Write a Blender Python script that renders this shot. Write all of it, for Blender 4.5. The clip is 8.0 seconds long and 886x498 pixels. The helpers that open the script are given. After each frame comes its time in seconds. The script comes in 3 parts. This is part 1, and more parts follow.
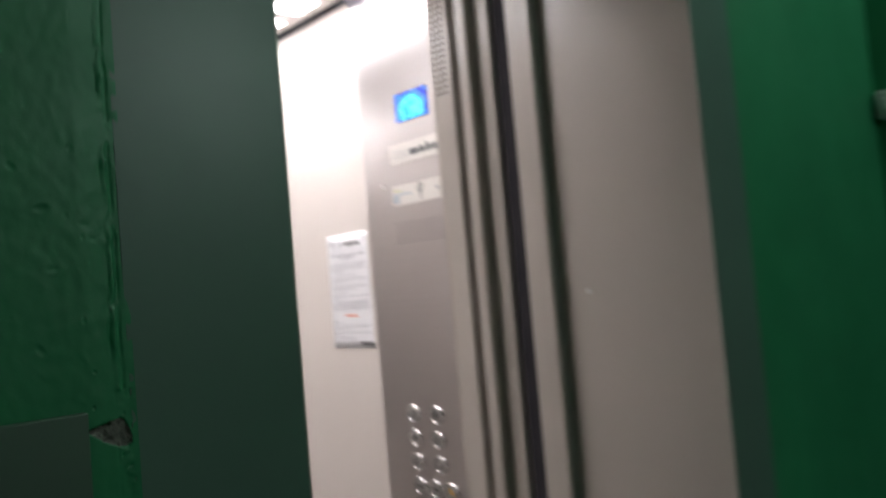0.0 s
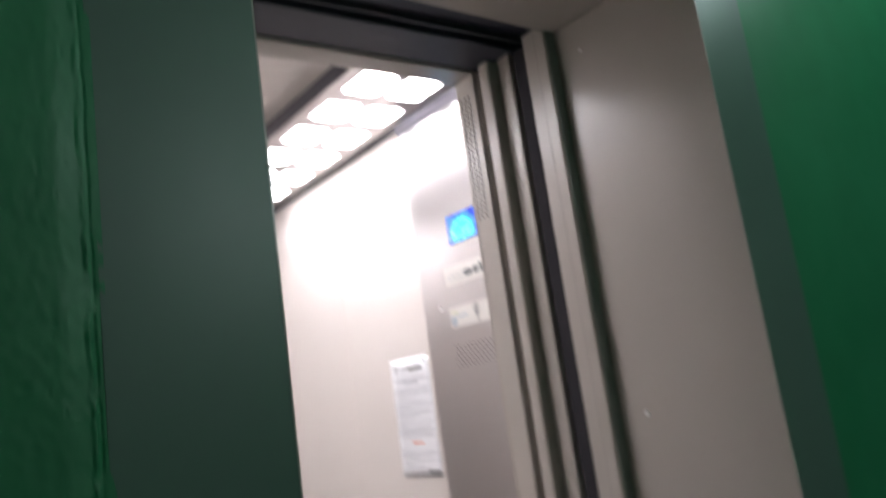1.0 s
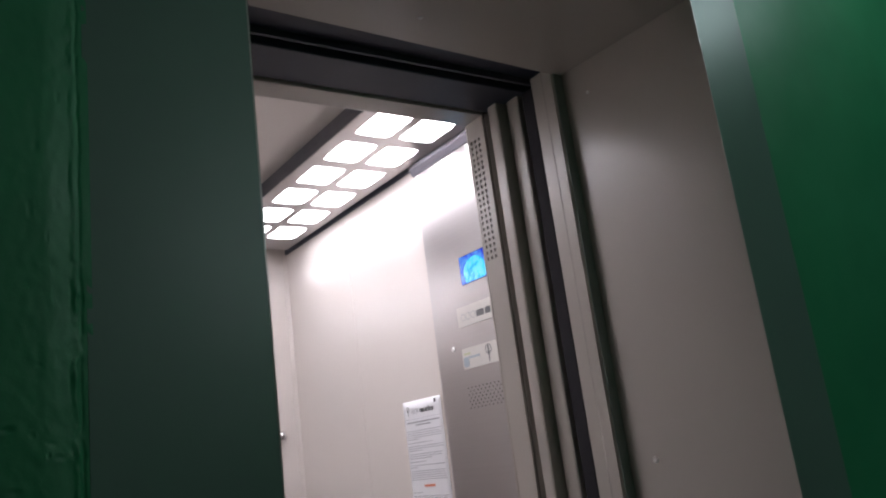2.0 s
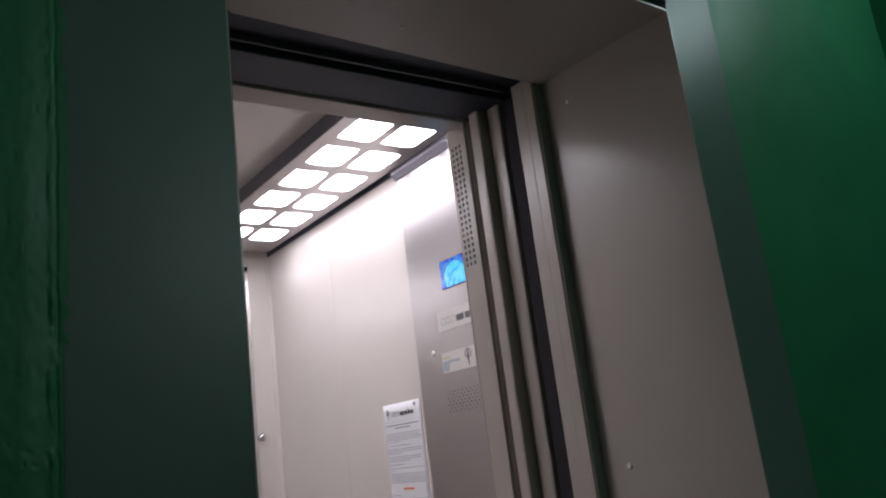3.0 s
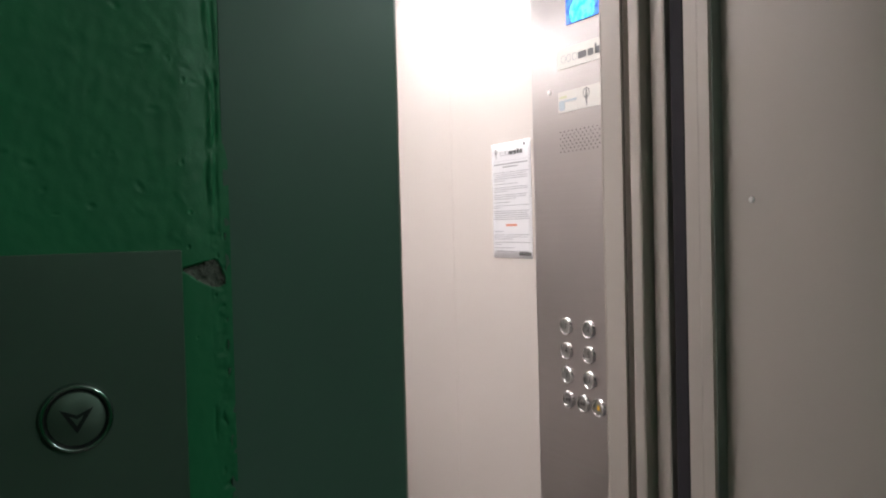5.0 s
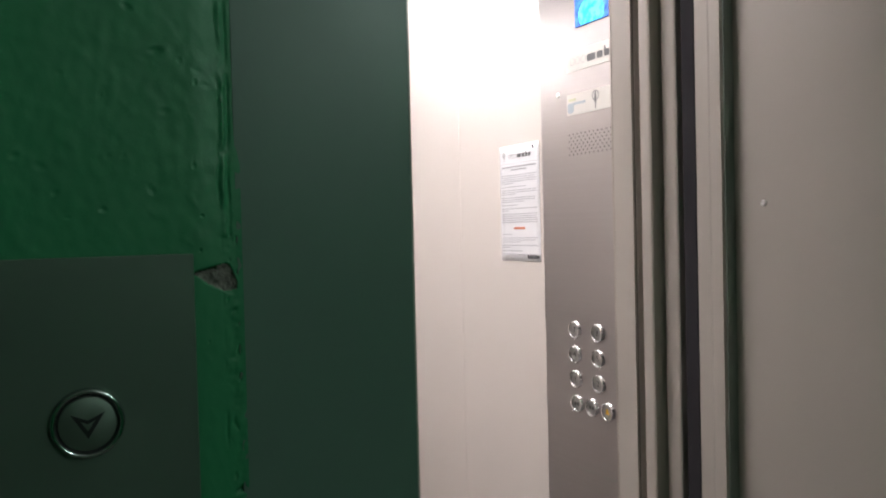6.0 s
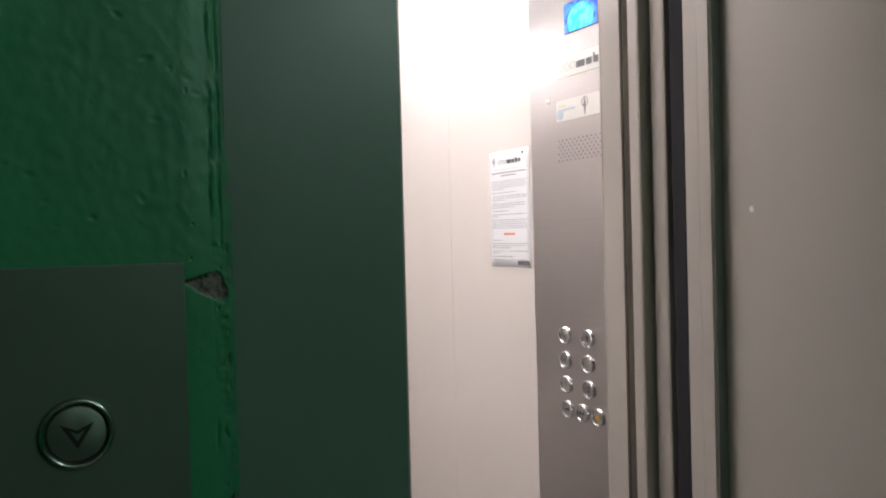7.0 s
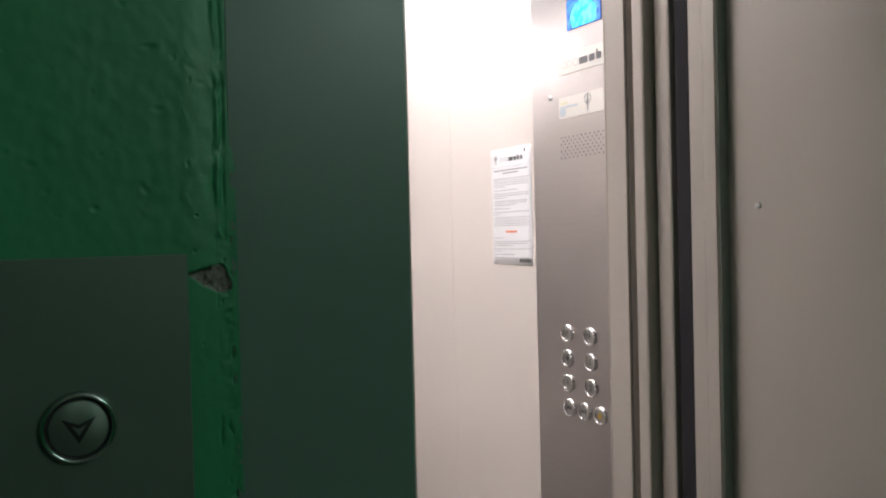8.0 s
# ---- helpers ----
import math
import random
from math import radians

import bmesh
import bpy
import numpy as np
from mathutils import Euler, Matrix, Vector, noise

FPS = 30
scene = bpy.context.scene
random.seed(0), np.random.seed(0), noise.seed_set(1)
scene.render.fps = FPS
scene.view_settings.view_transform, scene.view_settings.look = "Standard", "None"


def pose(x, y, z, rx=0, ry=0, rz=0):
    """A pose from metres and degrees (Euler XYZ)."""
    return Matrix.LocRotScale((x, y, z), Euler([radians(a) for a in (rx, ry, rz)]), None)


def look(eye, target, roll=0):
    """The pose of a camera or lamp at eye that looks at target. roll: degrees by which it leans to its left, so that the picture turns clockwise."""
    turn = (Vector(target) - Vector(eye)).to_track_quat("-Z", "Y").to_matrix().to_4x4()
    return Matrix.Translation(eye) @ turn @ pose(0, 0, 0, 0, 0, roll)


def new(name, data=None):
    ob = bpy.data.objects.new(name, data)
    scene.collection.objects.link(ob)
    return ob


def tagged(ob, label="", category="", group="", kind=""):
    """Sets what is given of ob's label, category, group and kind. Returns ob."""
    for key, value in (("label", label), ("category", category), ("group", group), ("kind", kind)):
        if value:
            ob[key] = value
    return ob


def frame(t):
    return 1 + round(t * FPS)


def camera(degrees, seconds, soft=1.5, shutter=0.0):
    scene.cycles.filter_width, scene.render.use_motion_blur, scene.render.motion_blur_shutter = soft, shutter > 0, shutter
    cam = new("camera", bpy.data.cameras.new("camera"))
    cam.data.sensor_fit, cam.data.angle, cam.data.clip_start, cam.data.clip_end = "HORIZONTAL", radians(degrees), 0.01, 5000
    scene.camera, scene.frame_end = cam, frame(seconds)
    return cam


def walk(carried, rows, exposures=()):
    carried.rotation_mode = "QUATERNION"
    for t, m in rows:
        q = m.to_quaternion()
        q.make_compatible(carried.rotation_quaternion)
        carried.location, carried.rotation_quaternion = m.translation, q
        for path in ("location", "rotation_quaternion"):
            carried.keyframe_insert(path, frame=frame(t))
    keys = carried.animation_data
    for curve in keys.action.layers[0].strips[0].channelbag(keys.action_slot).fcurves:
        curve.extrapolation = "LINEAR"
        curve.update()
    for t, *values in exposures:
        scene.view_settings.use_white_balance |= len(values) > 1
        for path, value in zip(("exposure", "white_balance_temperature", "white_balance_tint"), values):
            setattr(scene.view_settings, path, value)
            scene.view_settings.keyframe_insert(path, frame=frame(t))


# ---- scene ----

# ================= camera and its walk =================
cam = camera(57.4, 8.0, soft=2.1, shutter=0.8)
PATH = [
    (0, (-0.111, -0.58, 1.424), (1.225, 0.906, 1.52), -4.9),
    (0.1, (-0.137, -0.596, 1.441), (1.24, 0.854, 1.503), -5.1),
    (0.3, (-0.172, -0.612, 1.45), (1.239, 0.801, 1.566), -5.4),
    (0.5, (-0.164, -0.613, 1.444), (1.239, 0.802, 1.618), -6.3),
    (0.7, (-0.119, -0.612, 1.438), (1.206, 0.867, 1.681), -6.1),
    (0.9, (-0.064, -0.61, 1.441), (1.156, 0.942, 1.762), -6.8),
    (1, (-0.038, -0.606, 1.448), (1.135, 0.968, 1.832), -8.1),
    (1.1, (-0.028, -0.616, 1.455), (1.109, 0.976, 1.871), -7.9),
    (1.2, (-0.01, -0.605, 1.442), (1.117, 0.971, 1.938), -7.7),
    (2.5, (-0.017, -0.632, 1.454), (1.106, 0.954, 1.927), -7.4),
    (3, (-0.015, -0.636, 1.455), (1.14, 0.925, 1.934), -7.2),
    (3.5, (-0.015, -0.638, 1.472), (1.158, 0.926, 1.892), -7.2),
    (3.6, (-0.016, -0.63, 1.433), (1.133, 0.975, 1.757), -6.8),
    (3.7, (-0.02, -0.624, 1.425), (1.107, 1.013, 1.644), -5.9),
    (3.8, (-0.03, -0.618, 1.412), (1.055, 1.06, 1.492), -4.4),
    (4, (-0.037, -0.604, 1.38), (1.0, 1.105, 1.353), -2.7),
    (4.5, (-0.037, -0.593, 1.372), (0.943, 1.149, 1.316), -1.7),
    (6, (-0.04, -0.582, 1.373), (0.902, 1.182, 1.326), -1.4),
    (6.5, (-0.038, -0.581, 1.375), (0.915, 1.177, 1.333), -1.5),
    (7, (-0.041, -0.582, 1.375), (0.923, 1.169, 1.34), -1.5),
    (7.5, (-0.039, -0.583, 1.373), (0.924, 1.17, 1.344), -1.6),
    (8, (-0.042, -0.571, 1.37), (0.924, 1.179, 1.334), -1.4),
]
walk(cam, [(t, look(eye, target, roll)) for t, eye, target, roll in PATH],
     exposures=[(0.0, 0.02, 6370, 12), (0.5, 0.14, 6300, 13), (1.0, 0.06, 6200, 14), (1.2, -0.05, 6150, 14), (2.3, -0.8, 6100, 17), (2.5, -0.86, 6080, 17), (3.5, -0.9, 6080, 17), (3.9, -0.75, 6170, 15),
                (4.2, -0.15, 6400, 12), (4.5, 0.08, 6420, 12), (6.0, 0.33, 6430, 12), (8.0, 0.33, 6430, 12)])

# ================= world and lights =================
world = bpy.data.worlds.new("world")
scene.world = world
world.use_nodes = True
world.node_tree.nodes["Background"].inputs[0].default_value = (0.01, 0.012, 0.014, 1)
world.node_tree.nodes["Background"].inputs[1].default_value = 0.2
CABIN_GLOW = 20.6      # diffusers of the cabin lights
HALL_GLOW = 19.2        # glass of the landing's wall lamp
FILL_GLOW = 57.0    # added fill lamp, unseen on the wall behind
SCREEN_GLOW = 1.5

# ================= plan, in metres =================
L0, L1 = 0.103, 0.2447          # left casing: outer and inner edge
XR, ROUT = 0.898, 1.003        # right casing: inner and outer edge
DEPTH = 0.267                  # depth of the lined opening
H = 2.03                       # height of the opening
XC = 1.56                      # side wall of the landing
XW, XL = 1.117, 0.03           # cabin side walls
YF0, YF1 = 0.441, 0.492        # cabin front post, front and back
YB = 1.925                     # cabin back wall
ZC = 2.222                     # cabin ceiling
ZP = 2.178                     # underside of the light panels


# ================= materials =================
def material(name, colour, rough=0.5, metal=0.0, coat=0.0):
    m = bpy.data.materials.new(name)
    m.use_nodes = True
    b = m.node_tree.nodes["Principled BSDF"]
    b.inputs["Base Color"].default_value = (*colour, 1)
    b.inputs["Roughness"].default_value = rough
    b.inputs["Metallic"].default_value = metal
    b.inputs["Coat Weight"].default_value = coat
    return m


def nodes_of(m):
    t = m.node_tree
    return t, t.nodes["Principled BSDF"]


def noise_node(t, scale, detail=4.0, stretch=(1, 1, 1)):
    co = t.nodes.new("ShaderNodeTexCoord")
    mp = t.nodes.new("ShaderNodeMapping")
    mp.inputs["Scale"].default_value = stretch
    n = t.nodes.new("ShaderNodeTexNoise")
    n.inputs["Scale"].default_value = scale
    n.inputs["Detail"].default_value = detail
    t.links.new(co.outputs["Object"], mp.inputs["Vector"])
    t.links.new(mp.outputs["Vector"], n.inputs["Vector"])
    return n


def vary(m, dark, light, scale, stretch=(1, 1, 1), lo=0.2, hi=0.8, detail=5.0):
    """Base colour between two tones by noise."""
    t, b = nodes_of(m)
    n = noise_node(t, scale, detail, stretch)
    r = t.nodes.new("ShaderNodeValToRGB")
    r.color_ramp.elements[0].position, r.color_ramp.elements[1].position = lo, hi
    r.color_ramp.elements[0].color, r.color_ramp.elements[1].color = (*dark, 1), (*light, 1)
    t.links.new(n.outputs["Fac"], r.inputs["Fac"])
    t.links.new(r.outputs["Color"], b.inputs["Base Color"])
    return m


def roughen(m, lo, hi, scale, stretch=(1, 1, 1)):
    t, b = nodes_of(m)
    n = noise_node(t, scale, 3.0, stretch)
    r = t.nodes.new("ShaderNodeMapRange")
    r.inputs["From Min"].default_value, r.inputs["From Max"].default_value = 0.15, 0.85
    r.inputs["To Min"].default_value, r.inputs["To Max"].default_value = lo, hi
    t.links.new(n.outputs["Fac"], r.inputs["Value"])
    t.links.new(r.outputs["Result"], b.inputs["Roughness"])
    return m


def bump(m, layers):
    """layers: (scale, strength, distance, stretch), laid on one another."""
    t, b = nodes_of(m)
    last = None
    for scale, strength, dist, stretch in layers:
        n = noise_node(t, scale, 4.0, stretch)
        k = t.nodes.new("ShaderNodeBump")
        k.inputs["Strength"].default_value, k.inputs["Distance"].default_value = strength, dist
        t.links.new(n.outputs["Fac"], k.inputs["Height"])
        if last:
            t.links.new(last.outputs["Normal"], k.inputs["Normal"])
        last = k
    t.links.new(last.outputs["Normal"], b.inputs["Normal"])
    return m


def emitter(name, colour, strength):
    m = bpy.data.materials.new(name)
    m.use_nodes = True
    b = m.node_tree.nodes["Principled BSDF"]
    b.inputs["Base Color"].default_value = (*colour, 1)
    b.inputs["Emission Color"].default_value = (*colour, 1)
    b.inputs["Emission Strength"].default_value = strength
    return m


green_paint = material("green_oil_paint", (0.03, 0.22, 0.1), 0.45)
vary(green_paint, (0.024, 0.215, 0.09), (0.04, 0.285, 0.128), 5.0)
roughen(green_paint, 0.36, 0.52, 14.0)
bump(green_paint, [(7.0, 0.05, 0.004, (1, 1, 1)), (60.0, 0.1, 0.002, (1, 1, 0.8)), (300.0, 0.16, 0.0006, (1, 1, 1))])
bare_plaster = vary(material("bare_plaster", (0.2, 0.19, 0.17), 0.95), (0.1, 0.095, 0.085), (0.3, 0.275, 0.245), 150.0)
bump(bare_plaster, [(220.0, 0.8, 0.004, (1, 1, 1))])
casing_paint = vary(material("casing_paint", (0.125, 0.2, 0.165), 0.32), (0.119, 0.192, 0.158), (0.131, 0.208, 0.172), 6.0)
roughen(casing_paint, 0.33, 0.4, 7.0)
bump(casing_paint, [(240.0, 0.1, 0.0008, (1, 1, 1)), (5.0, 0.06, 0.004, (1, 1, 1))])
door_front = roughen(material("dark_door_front_paint", (0.27, 0.31, 0.28), 0.45), 0.4, 0.5, 6.0)
grey_paint = vary(material("pebble_grey_enamel", (0.49, 0.45, 0.41), 0.23), (0.48, 0.441, 0.402), (0.5, 0.459, 0.418), 4.0)
bump(grey_paint, [(420.0, 0.1, 0.0006, (1, 1, 1)), (5.0, 0.1, 0.003, (1, 1, 1))])
cream_panel = vary(material("cream_coated_steel", (0.64, 0.59, 0.555), 0.22), (0.63, 0.58, 0.545), (0.65, 0.6, 0.565), 3.0)
roughen(cream_panel, 0.2, 0.25, 2.0)
bump(cream_panel, [(500.0, 0.08, 0.0005, (1, 1, 1)), (2.0, 0.06, 0.003, (1, 1, 1))])
brushed = vary(material("brushed_stainless", (0.43, 0.406, 0.402), 0.29, 1.0), (0.42, 0.396, 0.392), (0.432, 0.408, 0.404), 25.0, (1, 0.05, 8), 0.3, 0.7, 2.0)
bump(brushed, [(2.2, 0.08, 0.004, (1, 0.7, 1.6))])
plate_steel = vary(material("dull_call_plate_steel", (0.15, 0.2, 0.165), 0.5, 0.6), (0.14, 0.187, 0.155), (0.16, 0.21, 0.175), 12.0)
roughen(plate_steel, 0.44, 0.52, 6.0)
turned_steel = roughen(material("turned_button_steel", (0.17, 0.21, 0.18), 0.45, 0.6), 0.4, 0.48, 40.0)
nodes_of(turned_steel)[1].inputs["Anisotropic"].default_value = 0.5
chrome = roughen(material("chrome", (0.66, 0.65, 0.65), 0.24, 1.0), 0.2, 0.32, 60.0)
dark_chrome = roughen(material("dark_chrome", (0.55, 0.56, 0.56), 0.14, 1.0), 0.1, 0.2, 80.0)
zinc = material("zinc_screw", (0.85, 0.85, 0.83), 0.28, 0.6)
button_face = roughen(material("satin_button_steel", (0.42, 0.42, 0.41), 0.3, 1.0), 0.24, 0.4, 120.0)
engraved = material("engraved_black", (0.012, 0.012, 0.014), 0.5)
# dark steel lifted towards blue: lens haze over the header, put into the colour
dark_steel = vary(material("hazed_dark_steel", (0.04, 0.045, 0.07), 0.5, 0.0), (0.034, 0.038, 0.06), (0.048, 0.053, 0.08), 12.0)
cap_steel = roughen(material("grey_cap_steel", (0.26, 0.25, 0.29), 0.4, 0.7), 0.35, 0.45, 30.0)
rail_steel = roughen(material("rail_steel", (0.12, 0.12, 0.14), 0.5, 0.6), 0.42, 0.55, 40.0)
# black for shade: in the door gap and behind the grille holes
shade_black = material("shade_black", (0.022, 0.02, 0.026), 0.9)
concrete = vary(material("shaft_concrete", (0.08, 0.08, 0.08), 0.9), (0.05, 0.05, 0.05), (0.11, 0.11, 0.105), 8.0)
paper = vary(material("notice_paper", (0.8, 0.8, 0.82), 0.45), (0.77, 0.77, 0.8), (0.82, 0.82, 0.84), 9.0)
ink = material("printing_ink", (0.1, 0.1, 0.105), 0.6)
ink_grey = material("fine_print_grey", (0.3, 0.3, 0.33), 0.6)
ink_red = material("red_ink", (0.7, 0.2, 0.1), 0.6)
label_cream = vary(material("label_plastic", (0.62, 0.6, 0.56), 0.4), (0.6, 0.58, 0.54), (0.64, 0.62, 0.58), 30.0)
label_blue = material("label_blue_grey", (0.36, 0.42, 0.47), 0.5)
label_yellow = material("label_yellow_green", (0.5, 0.52, 0.32), 0.5)
amber = material("amber_symbol", (0.75, 0.42, 0.03), 0.4)
white_paint = vary(material("white_limewash", (0.72, 0.72, 0.68), 0.8), (0.66, 0.66, 0.62), (0.75, 0.75, 0.71), 7.0)
floor_tile = vary(material("landing_terrazzo", (0.2, 0.19, 0.18), 0.55), (0.12, 0.115, 0.11), (0.26, 0.25, 0.23), 160.0)
cabin_vinyl = vary(material("cabin_vinyl", (0.16, 0.155, 0.15), 0.5), (0.12, 0.12, 0.115), (0.2, 0.195, 0.185), 120.0)
door_brown = vary(material("dark_door_leaf", (0.03, 0.022, 0.02), 0.45), (0.02, 0.016, 0.015), (0.04, 0.03, 0.026), 6.0, (1, 1, 0.2))
box_white = material("aged_white_plastic", (0.6, 0.6, 0.58), 0.45)
mirror_glass = material("mirror_silver", (0.85, 0.86, 0.86), 0.02, 1.0)
tile_glow = emitter("light_diffuser", (1.0, 0.965, 0.955), CABIN_GLOW)
hall_glow = emitter("lamp_glass", (0.8, 1.0, 0.94), HALL_GLOW)
fill_glow = emitter("fill_lamp_glass", (0.84, 1.0, 0.94), FILL_GLOW)

# a blue map-like picture with a pale globe, shown by the small screen
screen_blue = bpy.data.materials.new("lit_screen")
screen_blue.use_nodes = True
t_, b_ = nodes_of(screen_blue)
n_ = noise_node(t_, 38.0, 3.0)
r_ = t_.nodes.new("ShaderNodeValToRGB")
r_.color_ramp.elements[0].position, r_.color_ramp.elements[1].position = 0.4, 0.66
r_.color_ramp.elements[0].color, r_.color_ramp.elements[1].color = (0.02, 0.05, 0.6, 1), (0.1, 0.4, 0.95, 1)
t_.links.new(n_.outputs["Fac"], r_.inputs["Fac"])
t_.links.new(r_.outputs["Color"], b_.inputs["Emission Color"])
b_.inputs["Base Color"].default_value, b_.inputs["Roughness"].default_value = (0.01, 0.01, 0.02, 1), 0.15
b_.inputs["Emission Strength"].default_value = SCREEN_GLOW
screen_cyan = bpy.data.materials.new("lit_screen_globe")
screen_cyan.use_nodes = True
t_, b_ = nodes_of(screen_cyan)
n_ = noise_node(t_, 60.0, 4.0)
r_ = t_.nodes.new("ShaderNodeValToRGB")
r_.color_ramp.elements[0].position, r_.color_ramp.elements[1].position = 0.42, 0.6
r_.color_ramp.elements[0].color, r_.color_ramp.elements[1].color = (0.02, 0.5, 1.0, 1), (0.15, 0.9, 1.0, 1)
t_.links.new(n_.outputs["Fac"], r_.inputs["Fac"])
t_.links.new(r_.outputs["Color"], b_.inputs["Emission Color"])
b_.inputs["Base Color"].default_value, b_.inputs["Roughness"].default_value = (0.01, 0.01, 0.02, 1), 0.15
b_.inputs["Emission Strength"].default_value = SCREEN_GLOW


# ================= mesh helpers =================
def box(x0, x1, y0, y1, z0, z1, bevel=0.0, seg=2, bm=None):
    bm = bm or bmesh.new()
    made = bmesh.ops.create_cube(bm, size=1.0)["verts"]
    for v in made:
        v.co = Vector(((x0 + x1) / 2 + v.co.x * (x1 - x0), (y0 + y1) / 2 + v.co.y * (y1 - y0), (z0 + z1) / 2 + v.co.z * (z1 - z0)))
    if bevel:
        edges = list({e for v in made for e in v.link_edges})
        bmesh.ops.bevel(bm, geom=edges, offset=bevel, segments=seg, affect="EDGES", profile=0.5)
    return bm


def prism(points, z0, z1, axis="z", bevel=0.0):
    """A polygon drawn out along an axis. Points: (x, y) for z, (y, z) for x, (x, z) for y."""
    bm = bmesh.new()
    def put(p, h):
        return {"z": (p[0], p[1], h), "x": (h, p[0], p[1]), "y": (p[0], h, p[1])}[axis]
    low = [bm.verts.new(put(p, z0)) for p in points]
    high = [bm.verts.new(put(p, z1)) for p in points]
    n = len(points)
    bm.faces.new(low), bm.faces.new(high)
    for i in range(n):
        bm.faces.new((low[i], low[(i + 1) % n], high[(i + 1) % n], high[i]))
    bmesh.ops.recalc_face_normals(bm, faces=bm.faces)
    if bevel:
        bmesh.ops.bevel(bm, geom=bm.edges[:], offset=bevel, segments=2, affect="EDGES")
    return bm


def lathe(profile, n=40):
    """A body turned round z from (radius, z) pairs, closed where the radius is 0."""
    bm = bmesh.new()
    rings = []
    for r, z in profile:
        if r < 1e-6:
            rings.append([bm.verts.new((0, 0, z))])
        else:
            rings.append([bm.verts.new((r * math.cos(a * math.tau / n), r * math.sin(a * math.tau / n), z)) for a in range(n)])
    for a, b in zip(rings, rings[1:]):
        for i in range(n):
            j = (i + 1) % n
            q = [a[i % len(a)], a[j % len(a)], b[j % len(b)], b[i % len(b)]]
            q = list(dict.fromkeys(q))
            if len(q) > 2:
                bm.faces.new(q)
    bmesh.ops.recalc_face_normals(bm, faces=bm.faces)
    for f in bm.faces:
        f.smooth = True
    return bm


def rounded(w, h, r, n=5):
    """A rounded rectangle round 0, as points."""
    out = []
    for cx, cy, a0 in ((w / 2 - r, h / 2 - r, 0), (-w / 2 + r, h / 2 - r, 90), (-w / 2 + r, -h / 2 + r, 180), (w / 2 - r, -h / 2 + r, 270)):
        for i in range(n + 1):
            a = radians(a0 + 90 * i / n)
            out.append((cx + r * math.cos(a), cy + r * math.sin(a)))
    return out


def thicken(bm, by):
    """Closes an open sheet into a plate: a second skin, set off by a vector, and walls along all free edges."""
    skin = list(bm.faces)
    free = [e for e in bm.edges if len(e.link_faces) == 1]
    twin = {v: bm.verts.new(v.co + Vector(by)) for v in list(bm.verts)}
    for f in skin:
        bm.faces.new([twin[v] for v in reversed(f.verts)]).smooth = f.smooth
    for e in free:
        a, b = e.verts
        bm.faces.new((a, b, twin[b], twin[a]))
    bmesh.ops.recalc_face_normals(bm, faces=bm.faces)


def mesh_of(name, bm, *mats):
    me = bpy.data.meshes.new(name)
    bm.to_mesh(me)
    bm.free()
    for m in mats:
        me.materials.append(m)
    return me


def part(name, bm, mat, parent, label="", m=None):
    ob = new(name, bm if isinstance(bm, bpy.types.Mesh) else mesh_of(name, bm, mat))
    ob.parent = parent
    if m is not None:
        ob.matrix_basis = m
    return tagged(ob, label) if label else ob


def thing(name, label, category, m=None, group="", kind=""):
    ob = new(name)
    ob.empty_display_size = 0.05
    if m is not None:
        ob.matrix_basis = m
    return tagged(ob, label, category, group, kind)


def setting(name, bm, mat, label, category):
    ob = new(name, bm if isinstance(bm, bpy.types.Mesh) else mesh_of(name, bm, mat))
    return tagged(ob, label, category, kind="structure")


def smooth_steps(lo, hi, n):
    return [lo + (hi - lo) * i / n for i in range(n + 1)]


# ================= landing: floor, walls, ceiling =================
setting("floor", box(-1.6, XC, -2.2, 0.262, -0.12, 0.0), floor_tile, "speckled grey terrazzo landing floor", "floor")
setting("ceiling", box(-1.6, XC, -2.2, 0.0, 2.62, 2.75), white_paint, "plain limewashed landing ceiling", "ceiling")
setting("wall_back", box(-1.6, XC, -2.35, -2.2, 0, 1.6), green_paint, "green oil-painted wall behind the landing", "wall")
# white upper half is an added, unseen reflector for the lift wall
setting("wall_back_bounce", box(-1.6, XC, -2.35, -2.2, 1.6, 2.62), white_paint, "white upper wall added out of view to bounce light", "wall")
setting("wall_side", box(-1.75, -1.6, -2.35, 0.262, 0, 2.62), green_paint, "green oil-painted side wall of the landing", "wall")

# wall beside the opening: uneven old plaster with a rough bead along the casing and a broken corner
CHIP = [(0.0722, 1.3466), (0.0788, 1.3483), (0.0854, 1.3499), (0.0894, 1.3521), (0.0946, 1.3531), (0.0973, 1.3522), (0.0996, 1.348), (0.1007, 1.3444), (0.1026, 1.3398), (0.1024, 1.335), (0.0991, 1.3335), (0.0939, 1.3331), (0.0889, 1.3354), (0.0824, 1.3389), (0.0767, 1.3432)]


def inside(x, z, poly):
    hit = False
    for (x0, z0), (x1, z1) in zip(poly, poly[1:] + poly[:1]):
        if (z0 > z) != (z1 > z) and x < (x1 - x0) * (z - z0) / (z1 - z0) + x0:
            hit = not hit
    return hit


# knocks in the plaster: place, size and depth, most of them short slanting scars
knock = random.Random(11)
DINGS = []
for _ in range(150):
    DINGS.append((knock.uniform(-0.11, 0.085), knock.uniform(1.0, 1.75), 0.0008 + 0.0014 * knock.random() ** 3, knock.uniform(0.0003, 0.0011), knock.uniform(-1.2, 0.4), 1.0 + 2.2 * knock.random() ** 2))


